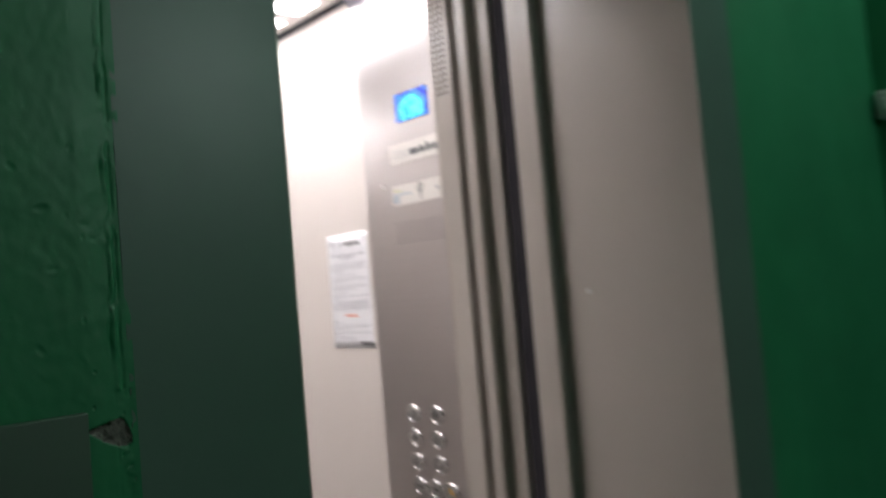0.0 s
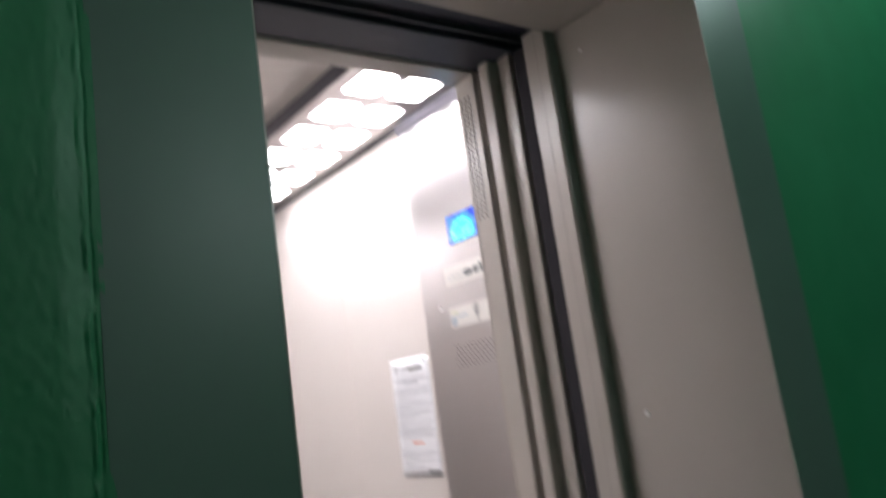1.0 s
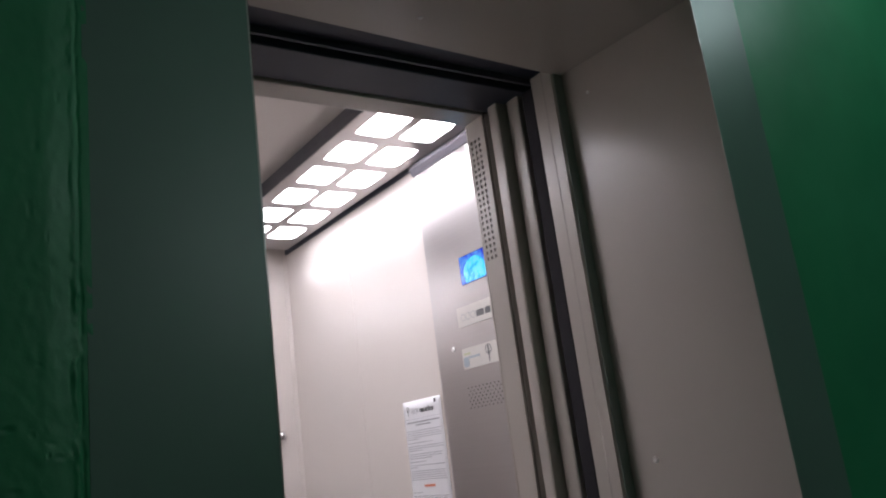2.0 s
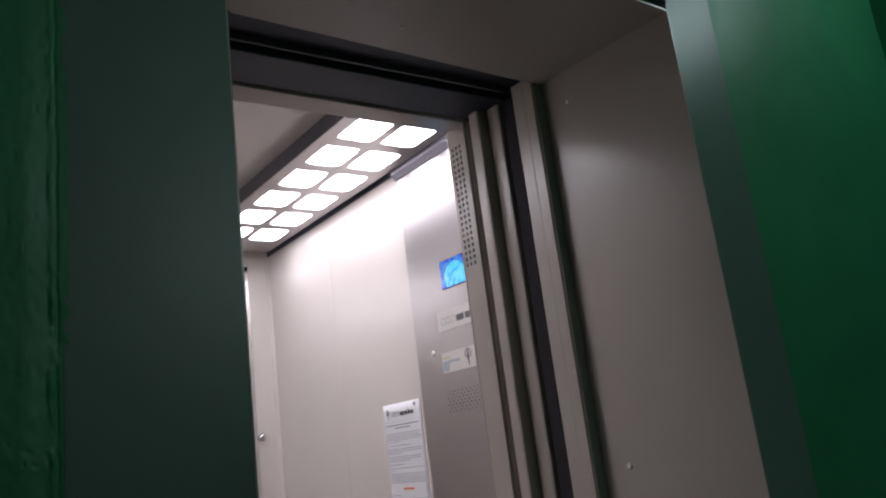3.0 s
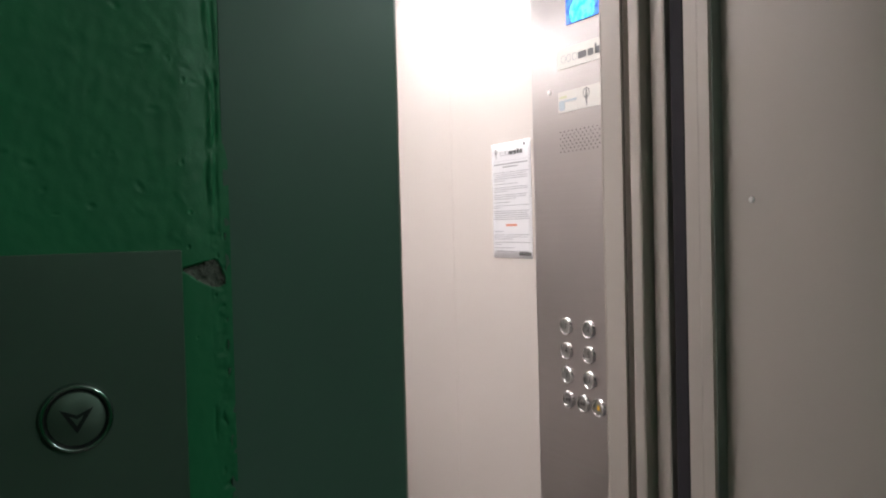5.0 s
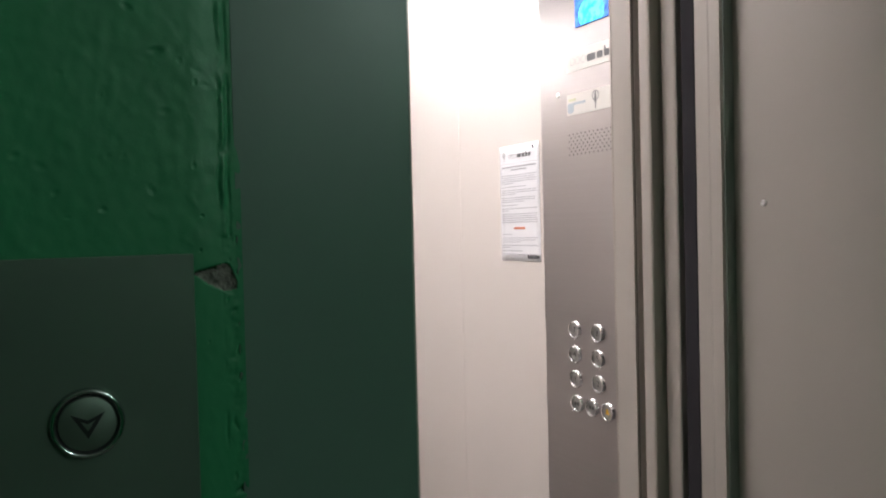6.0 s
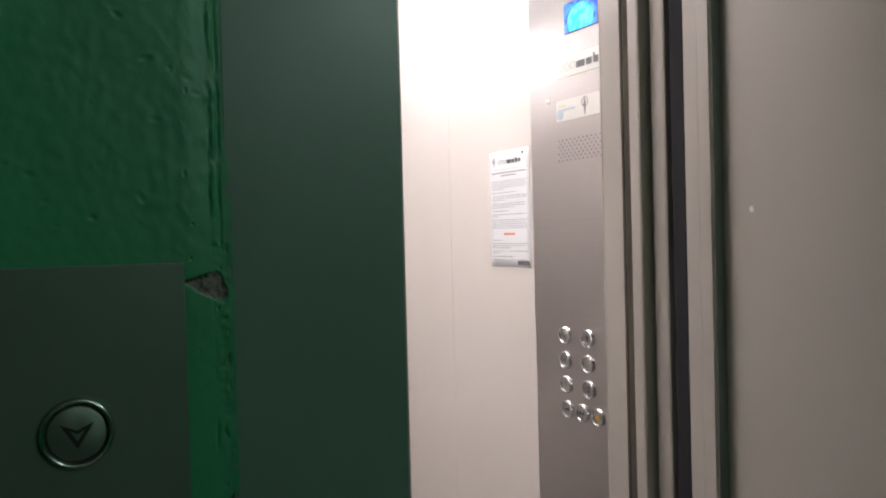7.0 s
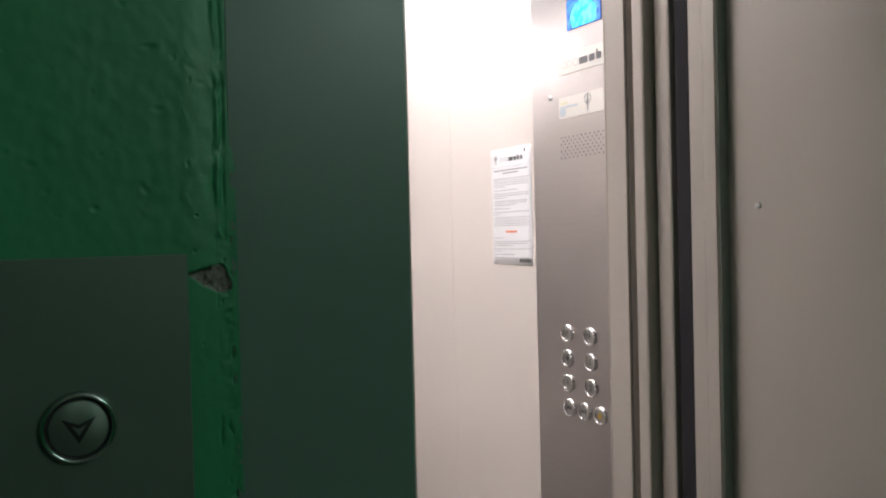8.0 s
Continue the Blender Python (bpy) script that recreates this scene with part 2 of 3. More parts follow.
def plaster_relief(x, z):
    """How far the plaster stands out of its plane, in metres."""
    p = Vector((x, 0, z))
    d = 0.0009 * noise.noise(p * 6) + 0.00028 * noise.noise(p * 26) + 0.00016 * noise.noise(p * 75)
    # trowel scars
    d += 0.0004 * max(0.0, noise.noise(Vector((x * 120 + z * 95, 3.0, z * 40 - x * 50))) - 0.3) + 0.00022 * noise.noise(Vector((x * 150, 3.0, z * 110)))
    for dx, dz, size, depth, lean, long in DINGS:
        if abs(x - dx) < 0.02 and abs(z - dz) < 0.02:
            u, v = (x - dx) * math.cos(lean) + (z - dz) * math.sin(lean), (z - dz) * math.cos(lean) - (x - dx) * math.sin(lean)
            q = math.sqrt((u / long) ** 2 + v * v) / size
            d += -depth * math.exp(-q * q) + 0.2 * depth * math.exp(-((q - 1.6) / 0.6) ** 2)
    # the plaster stands proud and is smoothed down towards the casing
    q = min(1.0, max(0.0, (x - 0.074) / 0.028))
    d += 0.0034 - 0.0026 * q * q * (3 - 2 * q)
    # bead of filler beside the casing, thin, wavering and broken
    k = 0.0952 + 0.0022 * noise.noise(Vector((0.0, 5.0, z * 16))) + 0.0012 * noise.noise(Vector((0.0, 8.0, z * 70)))
    rag = noise.noise(Vector((2.0, x * 60, z * 48))) + 0.6 * noise.noise(Vector((7.0, x * 180, z * 170)))
    if z > 1.372:
        here = 0.5 + 0.5 * noise.noise(Vector((4.0, 1.0, z * 22)))
        d += max(0.0, 0.0006 + 0.0011 * rag) * math.exp(-(((x - k) / 0.0021) ** 2))
        d -= max(0.0, 0.0011 * here - 0.0005 + 0.0007 * rag) * math.exp(-(((x - k + 0.0036) / 0.0010) ** 2))
        d -= max(0.0, 0.0009 - 0.0006 * here + 0.0008 * rag) * math.exp(-(((x - k - 0.0034) / 0.0013) ** 2))
    else:
        # lumpy paint skin with crumbled holes along the casing
        edge = 0.0985 + 0.004 * min(1.0, max(0.0, (1.3 - z) / 0.1))
        near = math.exp(-(((x - edge) / 0.0045) ** 2))
        d += near * (0.0005 * rag + 0.0004 * noise.noise(Vector((x * 240, 2.0, z * 240))))
        d -= 0.008 * near * max(0.0, noise.noise(Vector((x * 190, 1.0, z * 130))) - (0.22 if z < 1.25 else 0.36))
        d -= 0.0012 * math.exp(-(((x - 0.0925 - 0.002 * noise.noise(Vector((1.0, 4.0, z * 60)))) / 0.0012) ** 2)) * max(0.0, noise.noise(Vector((6.0, 2.0, z * 32))) - 0.05) * 2
    if inside(x, z, CHIP):
        d -= 0.0016 + 0.0014 * noise.noise(p * 140) + 0.001 * noise.noise(p * 320)
        d -= 0.004 * max(0.0, (x - 0.094) / 0.009) * max(0.0, 0.35 + noise.noise(p * 150))
    if 0.073 < x < 0.0885:
        d -= 0.014 * math.exp(-(((z - 1.3468 - (x - 0.0735) * 0.255) / 0.0009) ** 2)) * (0.5 + 0.8 * max(0.0, noise.noise(Vector((x * 160, 0.0, 4.0)))))
    return d


def left_wall():
    xs = [-1.6, -0.9, -0.4] + smooth_steps(-0.16, 0.068, 150)[:-1] + smooth_steps(0.068, L0 + 0.004, 62)
    zs = [0.0, 0.5] + smooth_steps(0.9, 1.16, 90)[:-1] + smooth_steps(1.16, 1.4, 270)[:-1] + smooth_steps(1.4, 1.62, 150)[:-1] + smooth_steps(1.62, 1.95, 110) + [2.62]
    bm = bmesh.new()
    grid = [[bm.verts.new((x, -plaster_relief(x, z) + 0.0008, z)) for x in xs] for z in zs]
    for j in range(len(zs) - 1):
        for i in range(len(xs) - 1):
            f = bm.faces.new((grid[j][i], grid[j][i + 1], grid[j + 1][i + 1], grid[j + 1][i]))
            f.smooth = True
            if inside((xs[i] + xs[i + 1]) / 2, (zs[j] + zs[j + 1]) / 2, CHIP):
                f.material_index = 1
    box(-1.6, L1 - 0.0022, 0.021, 0.262, 0, 2.62, bm=bm)
    return mesh_of("wall_left", bm, green_paint, bare_plaster)


setting("wall_left", left_wall(), None, "uneven green oil-painted plaster with a broken corner", "wall")


def right_wall():
    xs = smooth_steps(ROUT - 0.004, XC, 50)
    zs = smooth_steps(0, 2.62, 120)
    bm = bmesh.new()
    grid = [[bm.verts.new((x, -0.0025 * noise.noise(Vector((x * 6, 2, z * 6))) - 0.0008 * noise.noise(Vector((x * 26, 4, z * 26))), z)) for x in xs] for z in zs]
    for j in range(len(zs) - 1):
        for i in range(len(xs) - 1):
            bm.faces.new((grid[j][i], grid[j][i + 1], grid[j + 1][i + 1], grid[j + 1][i])).smooth = True
    box(XR + 0.0022, XC - 0.001, 0.021, 0.258, 0, 2.62, bm=bm)
    return mesh_of("wall_right", bm, green_paint)


setting("wall_right", right_wall(), None, "green oil-painted plaster wall beside the lift", "wall")
setting("wall_over_lift", box(L1 - 0.012, XR + 0.012, 0.005, 0.262, H + 0.026, 2.62), green_paint, "green oil-painted wall over the lift opening", "wall")

# side wall with the doorway
DY0, DY1, DZ = -1.0, -0.1, 1.95
bm = box(XC, XC + 0.2, DY1, 0.262, 0, 2.75)
box(XC, XC + 0.2, -2.35, DY0, 0, 2.75, bm=bm)
box(XC, XC + 0.2, DY0, DY1, DZ, 2.75, bm=bm)
setting("wall_east", bm, green_paint, "green oil-painted wall with a doorway", "wall")

door = thing("door", "dark brown flat door shut in the green wall", "door", kind="structure")
part("leaf", box(XC + 0.05, XC + 0.09, DY0 + 0.04, DY1 - 0.03, 0.01, DZ - 0.03, 0.003), door_brown, door)
part("jamb", box(XC - 0.006, XC + 0.1, DY1 - 0.03, DY1, 0, DZ, 0.003), door_brown, door)
part("jamb", box(XC - 0.006, XC + 0.1, DY0, DY0 + 0.04, 0, DZ, 0.003), door_brown, door)
part("head", box(XC - 0.006, XC + 0.1, DY0 + 0.04, DY1 - 0.03, DZ - 0.03, DZ, 0.003), door_brown, door)
part("handle", box(XC + 0.0, XC + 0.05, DY0 + 0.09, DY0 + 0.2, 1.0, 1.02, 0.006), chrome, door, "chrome lever handle")

bell = thing("bell_box", "small off-white plastic box on the green wall", "junction box")
part("housing", box(XC - 0.028, XC, -0.04, -0.008, 1.67, 1.725, 0.006), box_white, bell)
part("cap", box(XC - 0.034, XC - 0.027, -0.034, -0.014, 1.685, 1.71, 0.003), box_white, bell)

def dome_lamp(m, label, glow):
    lamp = thing("dome_lamp", label, "lamp", m, "landing lamps")
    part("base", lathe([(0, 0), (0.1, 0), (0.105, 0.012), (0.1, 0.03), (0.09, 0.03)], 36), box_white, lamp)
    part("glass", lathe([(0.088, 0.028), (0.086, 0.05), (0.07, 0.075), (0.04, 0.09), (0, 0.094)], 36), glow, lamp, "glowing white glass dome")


dome_lamp(pose(XC, -0.42, 2.36, 0, -90, 0), "round wall lamp with white glass over the door", hall_glow)
# fill lamp, added out of view to brighten the left wall and casing
dome_lamp(pose(1.25, -2.2, 2.3, -90, 0, 0), "round fill lamp added on the wall behind, out of view", fill_glow)

# ================= the lined lift opening =================
portal = thing("lift_door_frame", "steel lift frame, grey lining and dark green-grey casing", "door frame")
part("casing", box(L0, L1 - 0.0016, 0.0002, 0.02, 0, 2.32, 0.0004), casing_paint, portal, "dark green-grey painted casing")
part("casing", box(XR + 0.0016, ROUT, -0.006, 0.02, 0, 2.32, 0.0006), casing_paint, portal, "dark green-grey painted casing")
part("casing", box(L1, XR, -0.006, 0.004, H + 0.0062, 2.32, 0.001), casing_paint, portal, "dark green-grey painted casing")
part("jamb", box(XR, XR + 0.0016, -0.006, DEPTH - 0.0046, 0, H + 0.001), grey_paint, portal, "glossy pebble-grey lining")
part("jamb", box(L1 - 0.0016, L1, 0.0002, DEPTH, 0, H + 0.0125), grey_paint, portal, "glossy pebble-grey lining")
# the lining's top leans down a little towards the landing
bm = box(L1 - 0.001, XR + 0.001, -0.0066, DEPTH, H, H + 0.0025)
for v in bm.verts:
    v.co.z += 0.0135 * (XR - v.co.x) / (XR - L1) - 0.0105 * (DEPTH - v.co.y) / DEPTH
part("soffit", bm, grey_paint, portal, "glossy pebble-grey lining")


def dome_screw(r, h):
    return lathe([(r, 0), (r, h * 0.3), (r * 0.8, h * 0.75), (r * 0.4, h), (r * 0.36, h * 0.7), (0, h * 0.7)], 20)


part("screw", dome_screw(0.0048, 0.003), zinc, portal, "small chrome screw", pose(XR, 0.211, 1.40, 0, -90, 0))
part("screw", dome_screw(0.003, 0.002), zinc, portal, "", pose(XR, 0.212, 1.975, 0, -90, 0))
part("screw", dome_screw(0.004, 0.0025), zinc, portal, "", pose(0.58, 0.2, H + 0.0046, 180, 0, 0))
part("screw", dome_screw(0.005, 0.004), dark_steel, portal, "", pose(0.345, 0.25, H, 180, 0, 0))

# box added round the shaft gap at the doors, to keep light out
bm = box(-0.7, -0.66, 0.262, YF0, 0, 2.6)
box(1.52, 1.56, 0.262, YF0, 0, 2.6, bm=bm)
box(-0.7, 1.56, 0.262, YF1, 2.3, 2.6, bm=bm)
setting("shaft_closure", bm, concrete, "dark concrete box added to keep light out of the shaft gap", "wall")
setting("sill", box(L1, XR, DEPTH, YF0, -0.05, 0.0, 0.002), rail_steel, "worn steel door sill", "sill")

header = thing("door_header", "dark steel header with the sliding door rail", "door header")
part("landing_rail", box(-0.6, 1.5, DEPTH + 0.002, 0.326, H + 0.02, 2.28, 0.002), dark_steel, header)
part("rail_edge", box(-0.6, 1.5, 0.3265, 0.3325, H + 0.01, 2.1, 0.001), rail_steel, header, "thin bare steel rail edge")
part("car_rail", box(-0.6, 1.5, 0.345, YF0 - 0.004, H + 0.004, 2.28, 0.002), dark_steel, header)

# ================= sliding doors, drawn open =================
def folded_panel(x, y0, y1, xe, chamfer):
    """A door leaf: hollow steel box with a folded leading edge."""
    c = chamfer
    return prism([(x + 0.002, y0), (xe, y0), (xe, y1), (x + 0.002, y1), (x, y1 - 0.002), (x, y0 + c), (x + 0.0006, y0 + c * 0.35)], 0.012, H + 0.015, "z")


landing_door = thing("landing_door", "pebble-grey sliding landing door, drawn open", "lift door")
# its leading edge is folded twice, with a raised lip between the two faces
part("panel", prism([(0.8795, 0.2655), (1.32, 0.2655), (1.32, 0.3195), (0.88, 0.3195), (0.8785, 0.3175), (0.8787, 0.2925), (0.8768, 0.288), (0.8766, 0.2675)], 0.012, H + 0.015, "z"), grey_paint, landing_door)
part("front_skin", box(0.8797, 1.32, 0.2632, 0.2653, 0.012, H + 0.015, 0.0006), door_front, landing_door, "dark green-grey painted front")
# black strip in place of the deep shade between landing and car door
part("gap_shade", box(0.8785, 0.9, 0.3197, 0.346, 0.012, H, 0.001), shade_black, landing_door, "black strip standing for the shade in the door gap")
car_door = thing("car_door", "pebble-grey telescopic car door, drawn open", "lift door")
part("panel", folded_panel(0.880, 0.36, 0.392, 1.32, 0.006), grey_paint, car_door)
part("panel", folded_panel(0.860, 0.396, 0.421, 1.32, 0.005), grey_paint, car_door)

# ================= cabin shell =================
XD = 0.862
setting("cabin_floor", box(XL - 0.03, XW + 0.03, YF0, YB + 0.03, -0.05, 0.0), cabin_vinyl, "dark speckled cabin floor", "floor")
setting("cabin_ceiling", box(XL - 0.03, XW + 0.03, YF0, YB + 0.03, ZC, ZC + 0.03), cream_panel, "cream coated cabin ceiling", "ceiling")
setting("wall_cabin_left", box(XL - 0.03, XL, YF0, YB + 0.03, 0, ZC), cream_panel, "cream coated cabin wall", "wall")
setting("wall_cabin_back", box(XL, XW, YB, YB + 0.03, 0, ZC), cream_panel, "cream coated cabin back wall", "wall")

right_side = thing("wall_cabin_right", "cream coated steel panels of the cabin", "wall", kind="structure")
for y0, y1 in ((YF1, 1.046), (1.048, 1.4695), (1.4705, YB)):
    part("panel", box(XW, XW + 0.03, y0, y1, 0, ZC, 0.0012), cream_panel, right_side)
part("corner_trim", prism([(XW, YB), (XW, YB - 0.01), (XW - 0.002, YB - 0.01), (XW - 0.01, YB - 0.002), (XW - 0.01, YB)], 0, ZC, "z"), cream_panel, right_side)
# the shadow gap beside the light panel, laid on as a dark strip
part("shadow_gap_strip", box(XW - 0.006, XW - 0.0005, 1.06, YB - 0.012, ZP - 0.002, ZC - 0.001, 0.001), dark_steel, right_side, "dark strip for the shadow gap under the ceiling")


# front posts: the one beside the control panel carries a perforated air grille
def perforated(y0, y1, z0, z1, cols, rows, cw, ch, x, y_lo, y_hi, z_lo, z_hi):
    """A thin plate facing -x between z_lo and z_hi, with cols by rows square holes within y0..y1, z0..z1."""
    ys, zs = [y_lo], [z_lo]
    py, pz = (y1 - y0) / cols, (z1 - z0) / rows
    for i in range(cols):
        ys += [y0 + py * (i + 0.5) - cw / 2, y0 + py * (i + 0.5) + cw / 2]
    for j in range(rows):
        zs += [z0 + pz * (j + 0.5) - ch / 2, z0 + pz * (j + 0.5) + ch / 2]
    ys.append(y_hi), zs.append(z_hi)
    bm = bmesh.new()
    g = [[bm.verts.new((x, y, z)) for y in ys] for z in zs]
    for j in range(len(zs) - 1):
        for i in range(len(ys) - 1):
            if not (i % 2 and j % 2):
                bm.faces.new((g[j][i], g[j][i + 1], g[j + 1][i + 1], g[j + 1][i]))
    thicken(bm, (0.0018, 0, 0))
    return bm


front = thing("cabin_front", "pebble-grey cabin front posts and header", "door frame")
# body coloured black so the grille holes look shaded inside
part("post", box(XD + 0.003, XW + 0.03, YF0, YF1, 0, ZC, 0.001), shade_black, front)
part("post_front", box(XD + 0.0045, XW, YF0 - 0.0022, YF0 - 0.0004, 0, H + 0.003, 0.0005), grey_paint, front)
part("post_face", perforated(0.4525, 0.4875, 1.764, 1.996, 3, 21, 0.0056, 0.0062, XD, YF0 + 0.003, YF1 - 0.003, 0.0, H), grey_paint, front, "perforated pebble-grey post")
part("post_nose", box(XD - 0.0006, XD + 0.004, YF0 - 0.0005, YF0 + 0.003, 0, H, 0.001), grey_paint, front)
part("post_nose", box(XD - 0.0006, XD + 0.02, YF1 - 0.003, YF1 + 0.001, 0, H, 0.001), grey_paint, front)
part("post", box(XL, 0.26, YF0, YF1, 0, ZC, 0.002), grey_paint, front)
part("header", box(0.26, XD + 0.02, YF0, YF1, H, ZC, 0.002), grey_paint, front)


# ================= cabin lights =================
def cabin_light(x):
    ob = thing("ceiling_light", "steel ceiling light panel with glowing rounded squares", "ceiling light", pose(x, 1.2, ZP), "cabin ceiling lights")
    w, y0, y1, tw, tl, gap = 0.278, -0.66, 0.65, 0.0895, 0.116, 0.0136
    bm = bmesh.new()
    xs = [-w / 2, -gap - tw, -gap, gap, gap + tw, w / 2]
    rows = [-0.537 + 0.1665 * i for i in range(7)]
    ys = [y0] + [c + d for c in rows for d in (-tl / 2, tl / 2)] + [y1]
    g = [[bm.verts.new((a, b, 0)) for a in xs] for b in ys]
    for j in range(len(ys) - 1):
        for i in range(len(xs) - 1):
            if not (i in (1, 3) and j % 2):
                bm.faces.new((g[j][i], g[j + 1][i], g[j + 1][i + 1], g[j][i + 1]))
    thicken(bm, (0, 0, 0.003))
    part("faceplate", bm, brushed, ob, "grey steel faceplate with square cut-outs")
    bm = box(-w / 2, w / 2, y0, y1, 0.02, ZC - ZP - 0.002, 0.001)
    for a, b, c, d in ((-w / 2, -w / 2 + 0.003, y0, y1), (w / 2 - 0.003, w / 2, y0, y1), (-w / 2 + 0.003, w / 2 - 0.003, y0, y0 + 0.003), (-w / 2 + 0.003, w / 2 - 0.003, y1 - 0.003, y1)):
        box(a, b, c, d, 0.0032, 0.0198, bm=bm)
    part("housing", bm, rail_steel, ob)
    tile = mesh_of("diffuser", prism(rounded(tw + 0.001, tl + 0.001, 0.018), -0.0012, 0.008, "z"), tile_glow)
    for c in rows:
        for s in (-1, 1):
            part("diffuser", tile, None, ob, "", pose(s * (gap + tw / 2), c, 0))
    return ob


cabin_light(0.9535)
cabin_light(XW + XL - 0.9535)

# ================= mirror on the back wall =================
mirror = thing("mirror", "tall frameless mirror with round chrome fixings", "mirror")
part("glass", box(0.2, 1.04, YB - 0.006, YB - 0.001, 0.9, 2.14, 0.001), mirror_glass, mirror)
for x, z in ((1.052, 1.566), (1.052, 1.02), (0.2, 1.566), (0.2, 1.02)):
    part("fixing", lathe([(0.011, 0), (0.013, 0.004), (0.013, 0.014), (0.009, 0.02), (0, 0.021)], 24), chrome, mirror, "round chrome fixing", pose(x, YB - 0.001, z, 90, 0, 0))

# ================= control panel =================
CY = 0.844                      # its middle
FX = XW - 0.008                 # its face
cop = thing("control_panel", "full-height brushed steel lift control panel with round buttons", "control panel")
part("plate", box(FX, XW, 0.663, 1.047, 0.08, ZP - 0.0245, 0.0012), brushed, cop, "brushed stainless steel plate")


def on_plate(y, z, out=0.0):
    """A frame on the plate: x towards the front of the cabin, y up, z out of the plate."""
    return Matrix.Translation((FX - out, y, z)) @ Matrix(((0, 0, -1, 0), (-1, 0, 0, 0), (0, 1, 0, 0), (0, 0, 0, 1)))


def flat(points, h, lift=0.0):
    return prism(points, lift, lift + h, "z")


def bar(x0, x1, y0, y1, h, lift=0.0, bm=None):
    return box(x0, x1, y0, y1, lift, lift + h, bm=bm)


screen = part("screen", flat(rounded(0.118, 0.069, 0.002), 0.002), engraved, cop, "small lit blue colour screen", on_plate(CY, 1.858))
part("picture", bar(-0.0575, 0.0575, -0.033, 0.033, 0.0008, 0.002), screen_blue, screen)
globe = [(0.044 * math.cos(a * math.tau / 40) - 0.001, min(0.0325, max(-0.0325, 0.036 * math.sin(a * math.tau / 40) - 0.012))) for a in range(40)]
part("globe", flat(globe, 0.0004, 0.0028), screen_cyan, screen)

nameplate = part("nameplate", flat(rounded(0.19, 0.047, 0.003), 0.0022), label_cream, cop, "cream plastic nameplate", on_plate(CY, 1.7515))
# plain shapes in place of the maker's mark: three thin rings, then heavy rounded blocks
def oval(x, y, rx, ry, w, lift, h, bm, n=28):
    """A flat oval ring with a stroke of width w."""
    rows = [[bm.verts.new((x + (rx - q) * math.cos(a * math.tau / n), y + (ry - q) * math.sin(a * math.tau / n), lift + h)) for a in range(n)] for q in (0, w)]
    for i in range(n):
        bm.faces.new((rows[0][i], rows[0][(i + 1) % n], rows[1][(i + 1) % n], rows[1][i]))


def maker_mark(k, lift, h):
    """The thin and the heavy half of the mark, k times the nameplate's size."""
    thin, bold = bmesh.new(), bmesh.new()
    for x in (-0.071, -0.0515, -0.0305):
        oval(x * k, -0.002 * k, 0.0088 * k, 0.0088 * k, 0.0015 * k, lift, h, thin)
    for x, w, y1 in ((-0.018, 0.030, 0.0045), (0.0165, 0.020, 0.0045), (0.041, 0.0175, 0.0045), (0.041, 0.006, 0.0125), (0.063, 0.016, 0.0045)):
        block = rounded(w * k, (y1 + 0.0105) * k, 0.0025 * k, 3)
        face = [bold.verts.new((px + (x + w / 2) * k, py + (y1 - 0.0105) / 2 * k, lift + h + x * 0.0005)) for px, py in block]
        bold.faces.new(face)
    return thin, bold


thin, bold = maker_mark(1.0, 0.0022, 0.0004)
part("thin_mark", thin, ink_grey, nameplate)
part("bold_mark", bold, ink, nameplate)


def pendulum(k, lift, h):
    """A ring with a tapering rod, as on the plates and the notice."""
    bm = bmesh.new()
    oval(0, 0.009 * k, 0.0118 * k, 0.0115 * k, 0.0024 * k, lift, h, bm)
    rod = [(-0.0022, 0.017), (0.0022, 0.017), (0.004, 0.002), (0.0026, -0.006), (0.0014, -0.02), (-0.0014, -0.02), (-0.0026, -0.006), (-0.004, 0.002)]
    bm.faces.new([bm.verts.new((x * k, y * k, lift + h * 1.1)) for x, y in rod])
    return bm


infoplate = part("infoplate", flat(rounded(0.19, 0.048, 0.003), 0.0022), label_cream, cop, "cream plastic information plate", on_plate(CY, 1.653))
part("picture_field", flat([(x - 0.081, y * 0.9 - 0.008) for x, y in rounded(0.022, 0.026, 0.007)], 0.0004, 0.0022), label_blue, infoplate)
part("picture_field", bar(-0.07, -0.026, -0.0015, 0.0035, 0.0004, 0.0026), label_blue, infoplate)
part("picture_field", bar(-0.088, -0.062, 0.008, 0.013, 0.0003, 0.0022), label_yellow, infoplate)
part("emblem", pendulum(1.0, 0.0022, 0.0004), ink, infoplate, "", Matrix.Translation((0.009, 0, 0)))
part("caption", bar(0.064, 0.074, -0.004, 0.004, 0.0004, 0.0022), ink_grey, infoplate)

part("top_cap", prism([(FX - 0.012, ZP + 0.004), (FX - 0.010, ZP - 0.008), (FX - 0.001, ZP - 0.0235), (XW, ZP - 0.0235), (XW, ZP + 0.015), (FX - 0.012, ZP + 0.015)], 0.665, 1.058, "y"), cap_steel, cop, "dark cap over the plate")
part("screw", dome_screw(0.0062, 0.004), zinc, cop, "small chrome screw", on_plate(0.974, 1.683))

# speaker: staggered holes
bm = bmesh.new()
for j in range(7):
    for i in range(13):
        y = -0.091 + 0.0147 * i + (0.00735 if j % 2 else 0)
        if y < 0.094:
            bmesh.ops.create_circle(bm, cap_ends=True, segments=8, radius=0.0021, matrix=Matrix.Translation((y, 0.0231 - 0.0077 * j, 0.0003)))
part("speaker_holes", bm, engraved, cop, "staggered small speaker holes", on_plate(CY, 1.562))


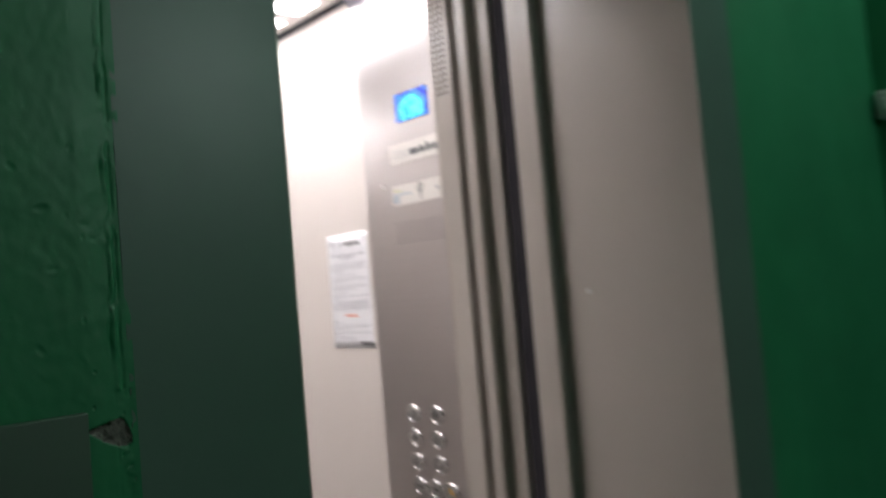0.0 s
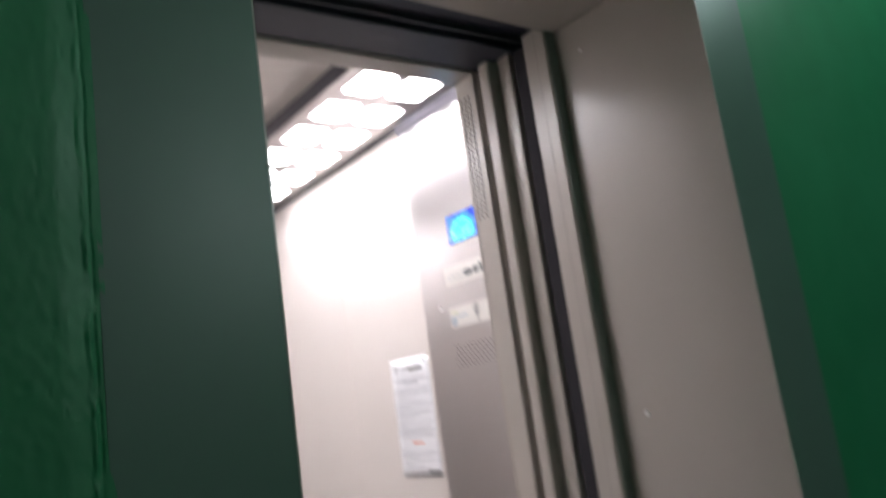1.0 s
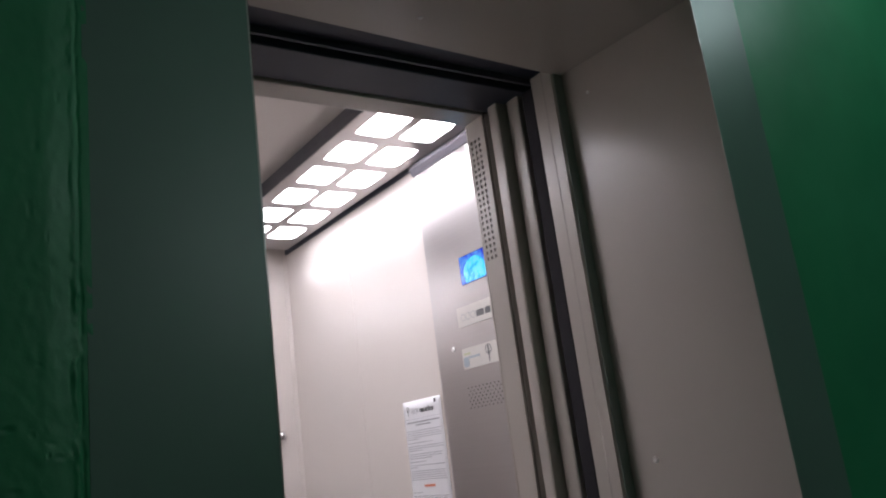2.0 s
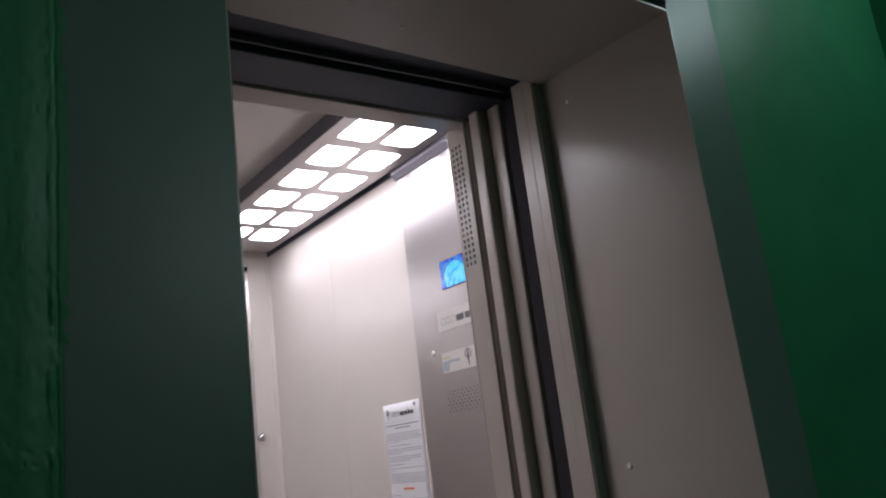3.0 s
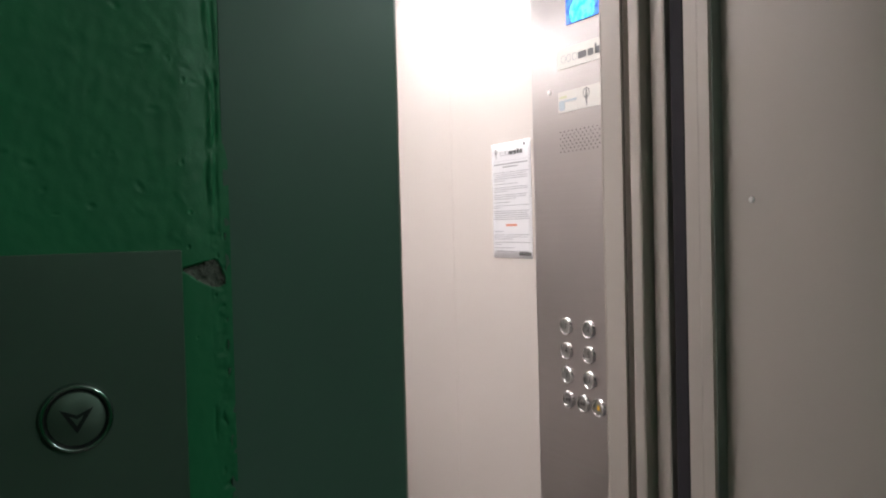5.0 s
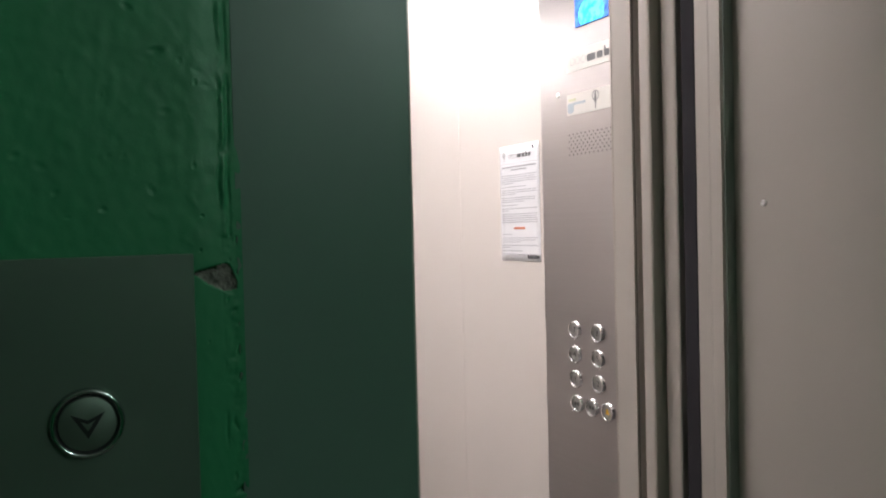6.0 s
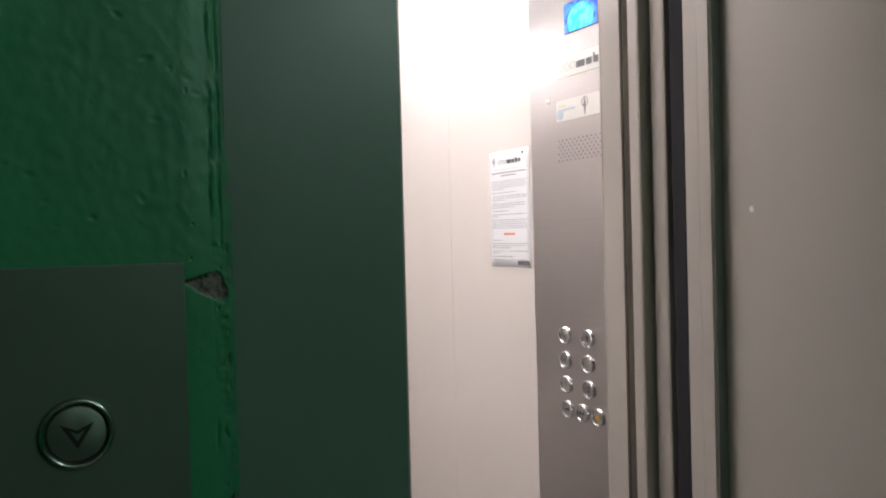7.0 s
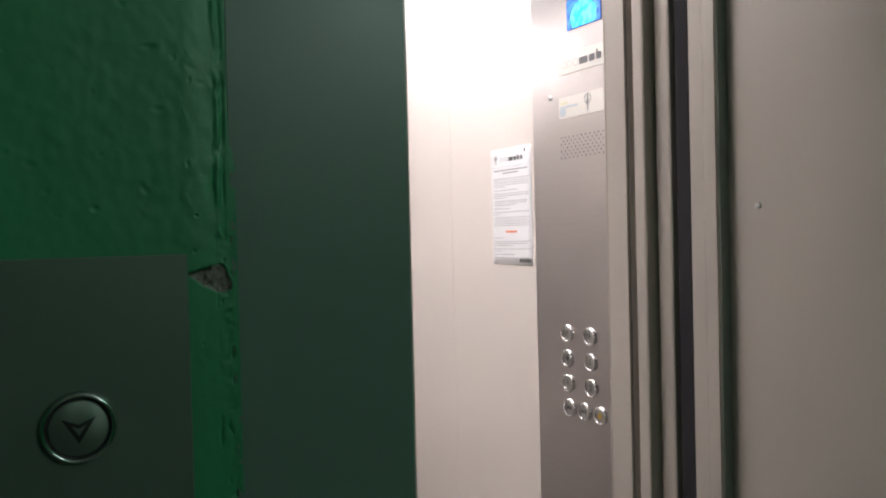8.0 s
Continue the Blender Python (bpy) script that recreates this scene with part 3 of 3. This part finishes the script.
# push buttons
def glyph(text, size):
    cu = bpy.data.curves.new("glyph", "FONT")
    cu.body, cu.size, cu.align_x, cu.align_y, cu.extrude = text, size, "CENTER", "CENTER", 0.0002
    ob = bpy.data.objects.new("glyph", cu)
    scene.collection.objects.link(ob)
    me = bpy.data.meshes.new_from_object(ob.evaluated_get(bpy.context.evaluated_depsgraph_get()))
    bpy.data.objects.remove(ob)
    me.materials.clear()
    me.materials.append(engraved)
    return me


ring_mesh = mesh_of("ring", lathe([(0.0160, 0.002), (0.0160, 0.0052), (0.0168, 0.0064), (0.0188, 0.0062), (0.0207, 0.0042), (0.0216, 0.0)], 44), chrome)
face_mesh = mesh_of("face", lathe([(0.0157, 0.0005), (0.0153, 0.0032), (0.014, 0.0038), (0, 0.0030)], 36), button_face)
BUTTONS = [(0.927, 1.134, "7"), (0.845, 1.134, "8"), (0.927, 1.077, "4"), (0.845, 1.077, "5"), (0.926, 1.020, "1"), (0.844, 1.020, "2"), (0.923, 0.963, ""), (0.869, 0.963, ""), (0.814, 0.963, "*")]
for y, z, mark in BUTTONS:
    b = part("button", ring_mesh, None, cop, "round chrome push button", on_plate(y, z))
    face = part("face", face_mesh, None, b)
    if mark == "*":
        bell_shape = [(-0.006, -0.005), (0.006, -0.005), (0.0045, -0.002), (0.004, 0.004), (0.0015, 0.007), (-0.0015, 0.007), (-0.004, 0.004), (-0.0045, -0.002)]
        part("symbol", flat(bell_shape, 0.0005, 0.0036), amber, b, "amber alarm symbol")
    elif mark:
        g = part("digit", glyph(mark, 0.019), None, b)
        g.matrix_basis = Matrix.Translation((0, 0, 0.0036))
    else:
        bm = bar(-0.007, -0.002, -0.004, 0.004, 0.0003, 0.0035)
        bar(0.002, 0.007, -0.004, 0.004, 0.0003, 0.0035, bm)
        part("symbol", bm, engraved, b)
# worn lettering low on the plate, unreadable
bm = bmesh.new()
for i in range(12):
    bar(-0.08 + 0.0125 * i, -0.08 + 0.0125 * i + 0.008, -0.004, 0.003, 0.0002, 0.0, bm)
part("worn_marking", bm, button_face, cop, "", on_plate(0.845, 0.815))

# ================= notice on the cabin wall =================
notice = thing("notice", "white A4 paper notice with small print, taped up", "notice")


def on_wall(y, z):
    return Matrix.Translation((XW, y, z)) @ Matrix(((0, 0, -1, 0), (-1, 0, 0, 0), (0, 1, 0, 0), (0, 0, 0, 1)))


def sheet(w, h):
    bm = bmesh.new()
    nx, nz = 8, 14
    def z(u, v):
        return 0.0012 + 0.0012 * noise.noise(Vector((u * 3, v * 3, 7))) + 0.003 * max(0.0, abs(u - 0.5) - 0.42) * (v < 0.2)
    g = [[bm.verts.new(((i / nx - 0.5) * w, (j / nz - 0.5) * h, z(i / nx, j / nz))) for i in range(nx + 1)] for j in range(nz + 1)]
    for j in range(nz):
        for i in range(nx):
            bm.faces.new((g[j][i], g[j][i + 1], g[j + 1][i + 1], g[j + 1][i])).smooth = True
    thicken(bm, (0, 0, -0.0003))
    return bm


NY, NZ, NW, NH = 1.1585, 1.4375, 0.181, 0.299
part("sheet", sheet(NW, NH), paper, notice, "white paper sheet", on_wall(NY, NZ))
LIFT = 0.0031
bm = bmesh.new()
rnd = random.Random(5)
for half in maker_mark(0.64, LIFT, 0.0002):
    half.transform(Matrix.Translation((0.006, 0.1235, 0)))
    spare = mesh_of("mark", half)
    bm.from_mesh(spare)
    bpy.data.meshes.remove(spare)
badge = pendulum(0.62, LIFT, 0.0002)
badge.transform(Matrix.Translation((-0.066, 0.1235, 0)))
spare = mesh_of("mark", badge)
bm.from_mesh(spare)
bpy.data.meshes.remove(spare)
bar(0.062, 0.07, 0.135, 0.144, 0.0002, LIFT, bm)
tagged(part("masthead", bm, ink, notice, "", on_wall(NY, NZ)), kind="stuff")
bm = bmesh.new()
bar(-0.085, 0.085, 0.1025, 0.103, 0.0002, LIFT, bm)
bar(-0.078, 0.078, 0.093, 0.0958, 0.0002, LIFT, bm), bar(-0.035, 0.035, 0.0855, 0.0883, 0.0002, LIFT, bm)
z = 0.072
while z > -0.135:
    if not -0.078 < z < -0.05:
        x = -0.08
        last = rnd.random() < 0.35
        end = 0.08 if not last else rnd.uniform(-0.05, 0.05)
        while x < end - 0.008:
            w = rnd.uniform(0.006, 0.02)
            bar(x, min(x + w, end), z, z + 0.0015, 0.0002, LIFT, bm)
            x += w + 0.0025
        if last:
            z -= 0.0035
    z -= 0.0053
tagged(part("fine_print", bm, ink_grey, notice, "", on_wall(NY, NZ)), kind="stuff")
part("red_line", bar(-0.025, 0.025, -0.067, -0.062, 0.0002, LIFT), ink_red, notice, "", on_wall(NY, NZ))
bm = bmesh.new()
for i in range(6):
    bar(0.035 + 0.009 * i, 0.042 + 0.009 * i, -0.143, -0.134, 0.0002, LIFT, bm)
tagged(part("footer", bm, ink, notice, "", on_wall(NY, NZ)), kind="stuff")

# ================= call panel on the landing =================
call = thing("call_panel", "dull steel call plate with one round button", "call button", pose(0.0004, -0.0055, 1.253, 90, 0, 0))
part("plate", box(-0.0714, 0.0706, -0.193, 0.108, -0.002, 0.004, 0.001), plate_steel, call, "dull steel plate")
bring = part("button", lathe([(0.0196, 0.0035), (0.0196, 0.0072), (0.0207, 0.0082), (0.0219, 0.0078), (0.0228, 0.0062), (0.0232, 0.0035)], 64), dark_chrome, call, "chrome ring round the button")
part("groove", lathe([(0.0197, 0.0052), (0.0184, 0.0044), (0.0176, 0.0052)], 64), engraved, bring)
part("face", lathe([(0.0178, 0.004), (0.0176, 0.0062), (0.0170, 0.0066), (0, 0.0066)], 64), turned_steel, bring, "lathe-turned steel button face")
ARROW = [(-0.0103, 0.0068), (0, 0.0022), (0.0103, 0.0068), (0, -0.0098)]
INNER = [(-0.0044, 0.002), (0, -0.0002), (0.0044, 0.002), (0, -0.0048)]
bm = bmesh.new()
o = [[bm.verts.new((x, y, h)) for x, y in ARROW] for h in (0.006, 0.0069)]
n_in = [[bm.verts.new((x, y, h)) for x, y in INNER] for h in (0.006, 0.0069)]
for i in range(4):
    j = (i + 1) % 4
    bm.faces.new((o[1][i], o[1][j], n_in[1][j], n_in[1][i]))
    bm.faces.new((o[0][i], o[0][j], o[1][j], o[1][i]))
    bm.faces.new((n_in[0][i], n_in[0][j], n_in[1][j], n_in[1][i]))
bmesh.ops.recalc_face_normals(bm, faces=bm.faces)
part("arrow", bm, engraved, bring, "black engraved down arrow")
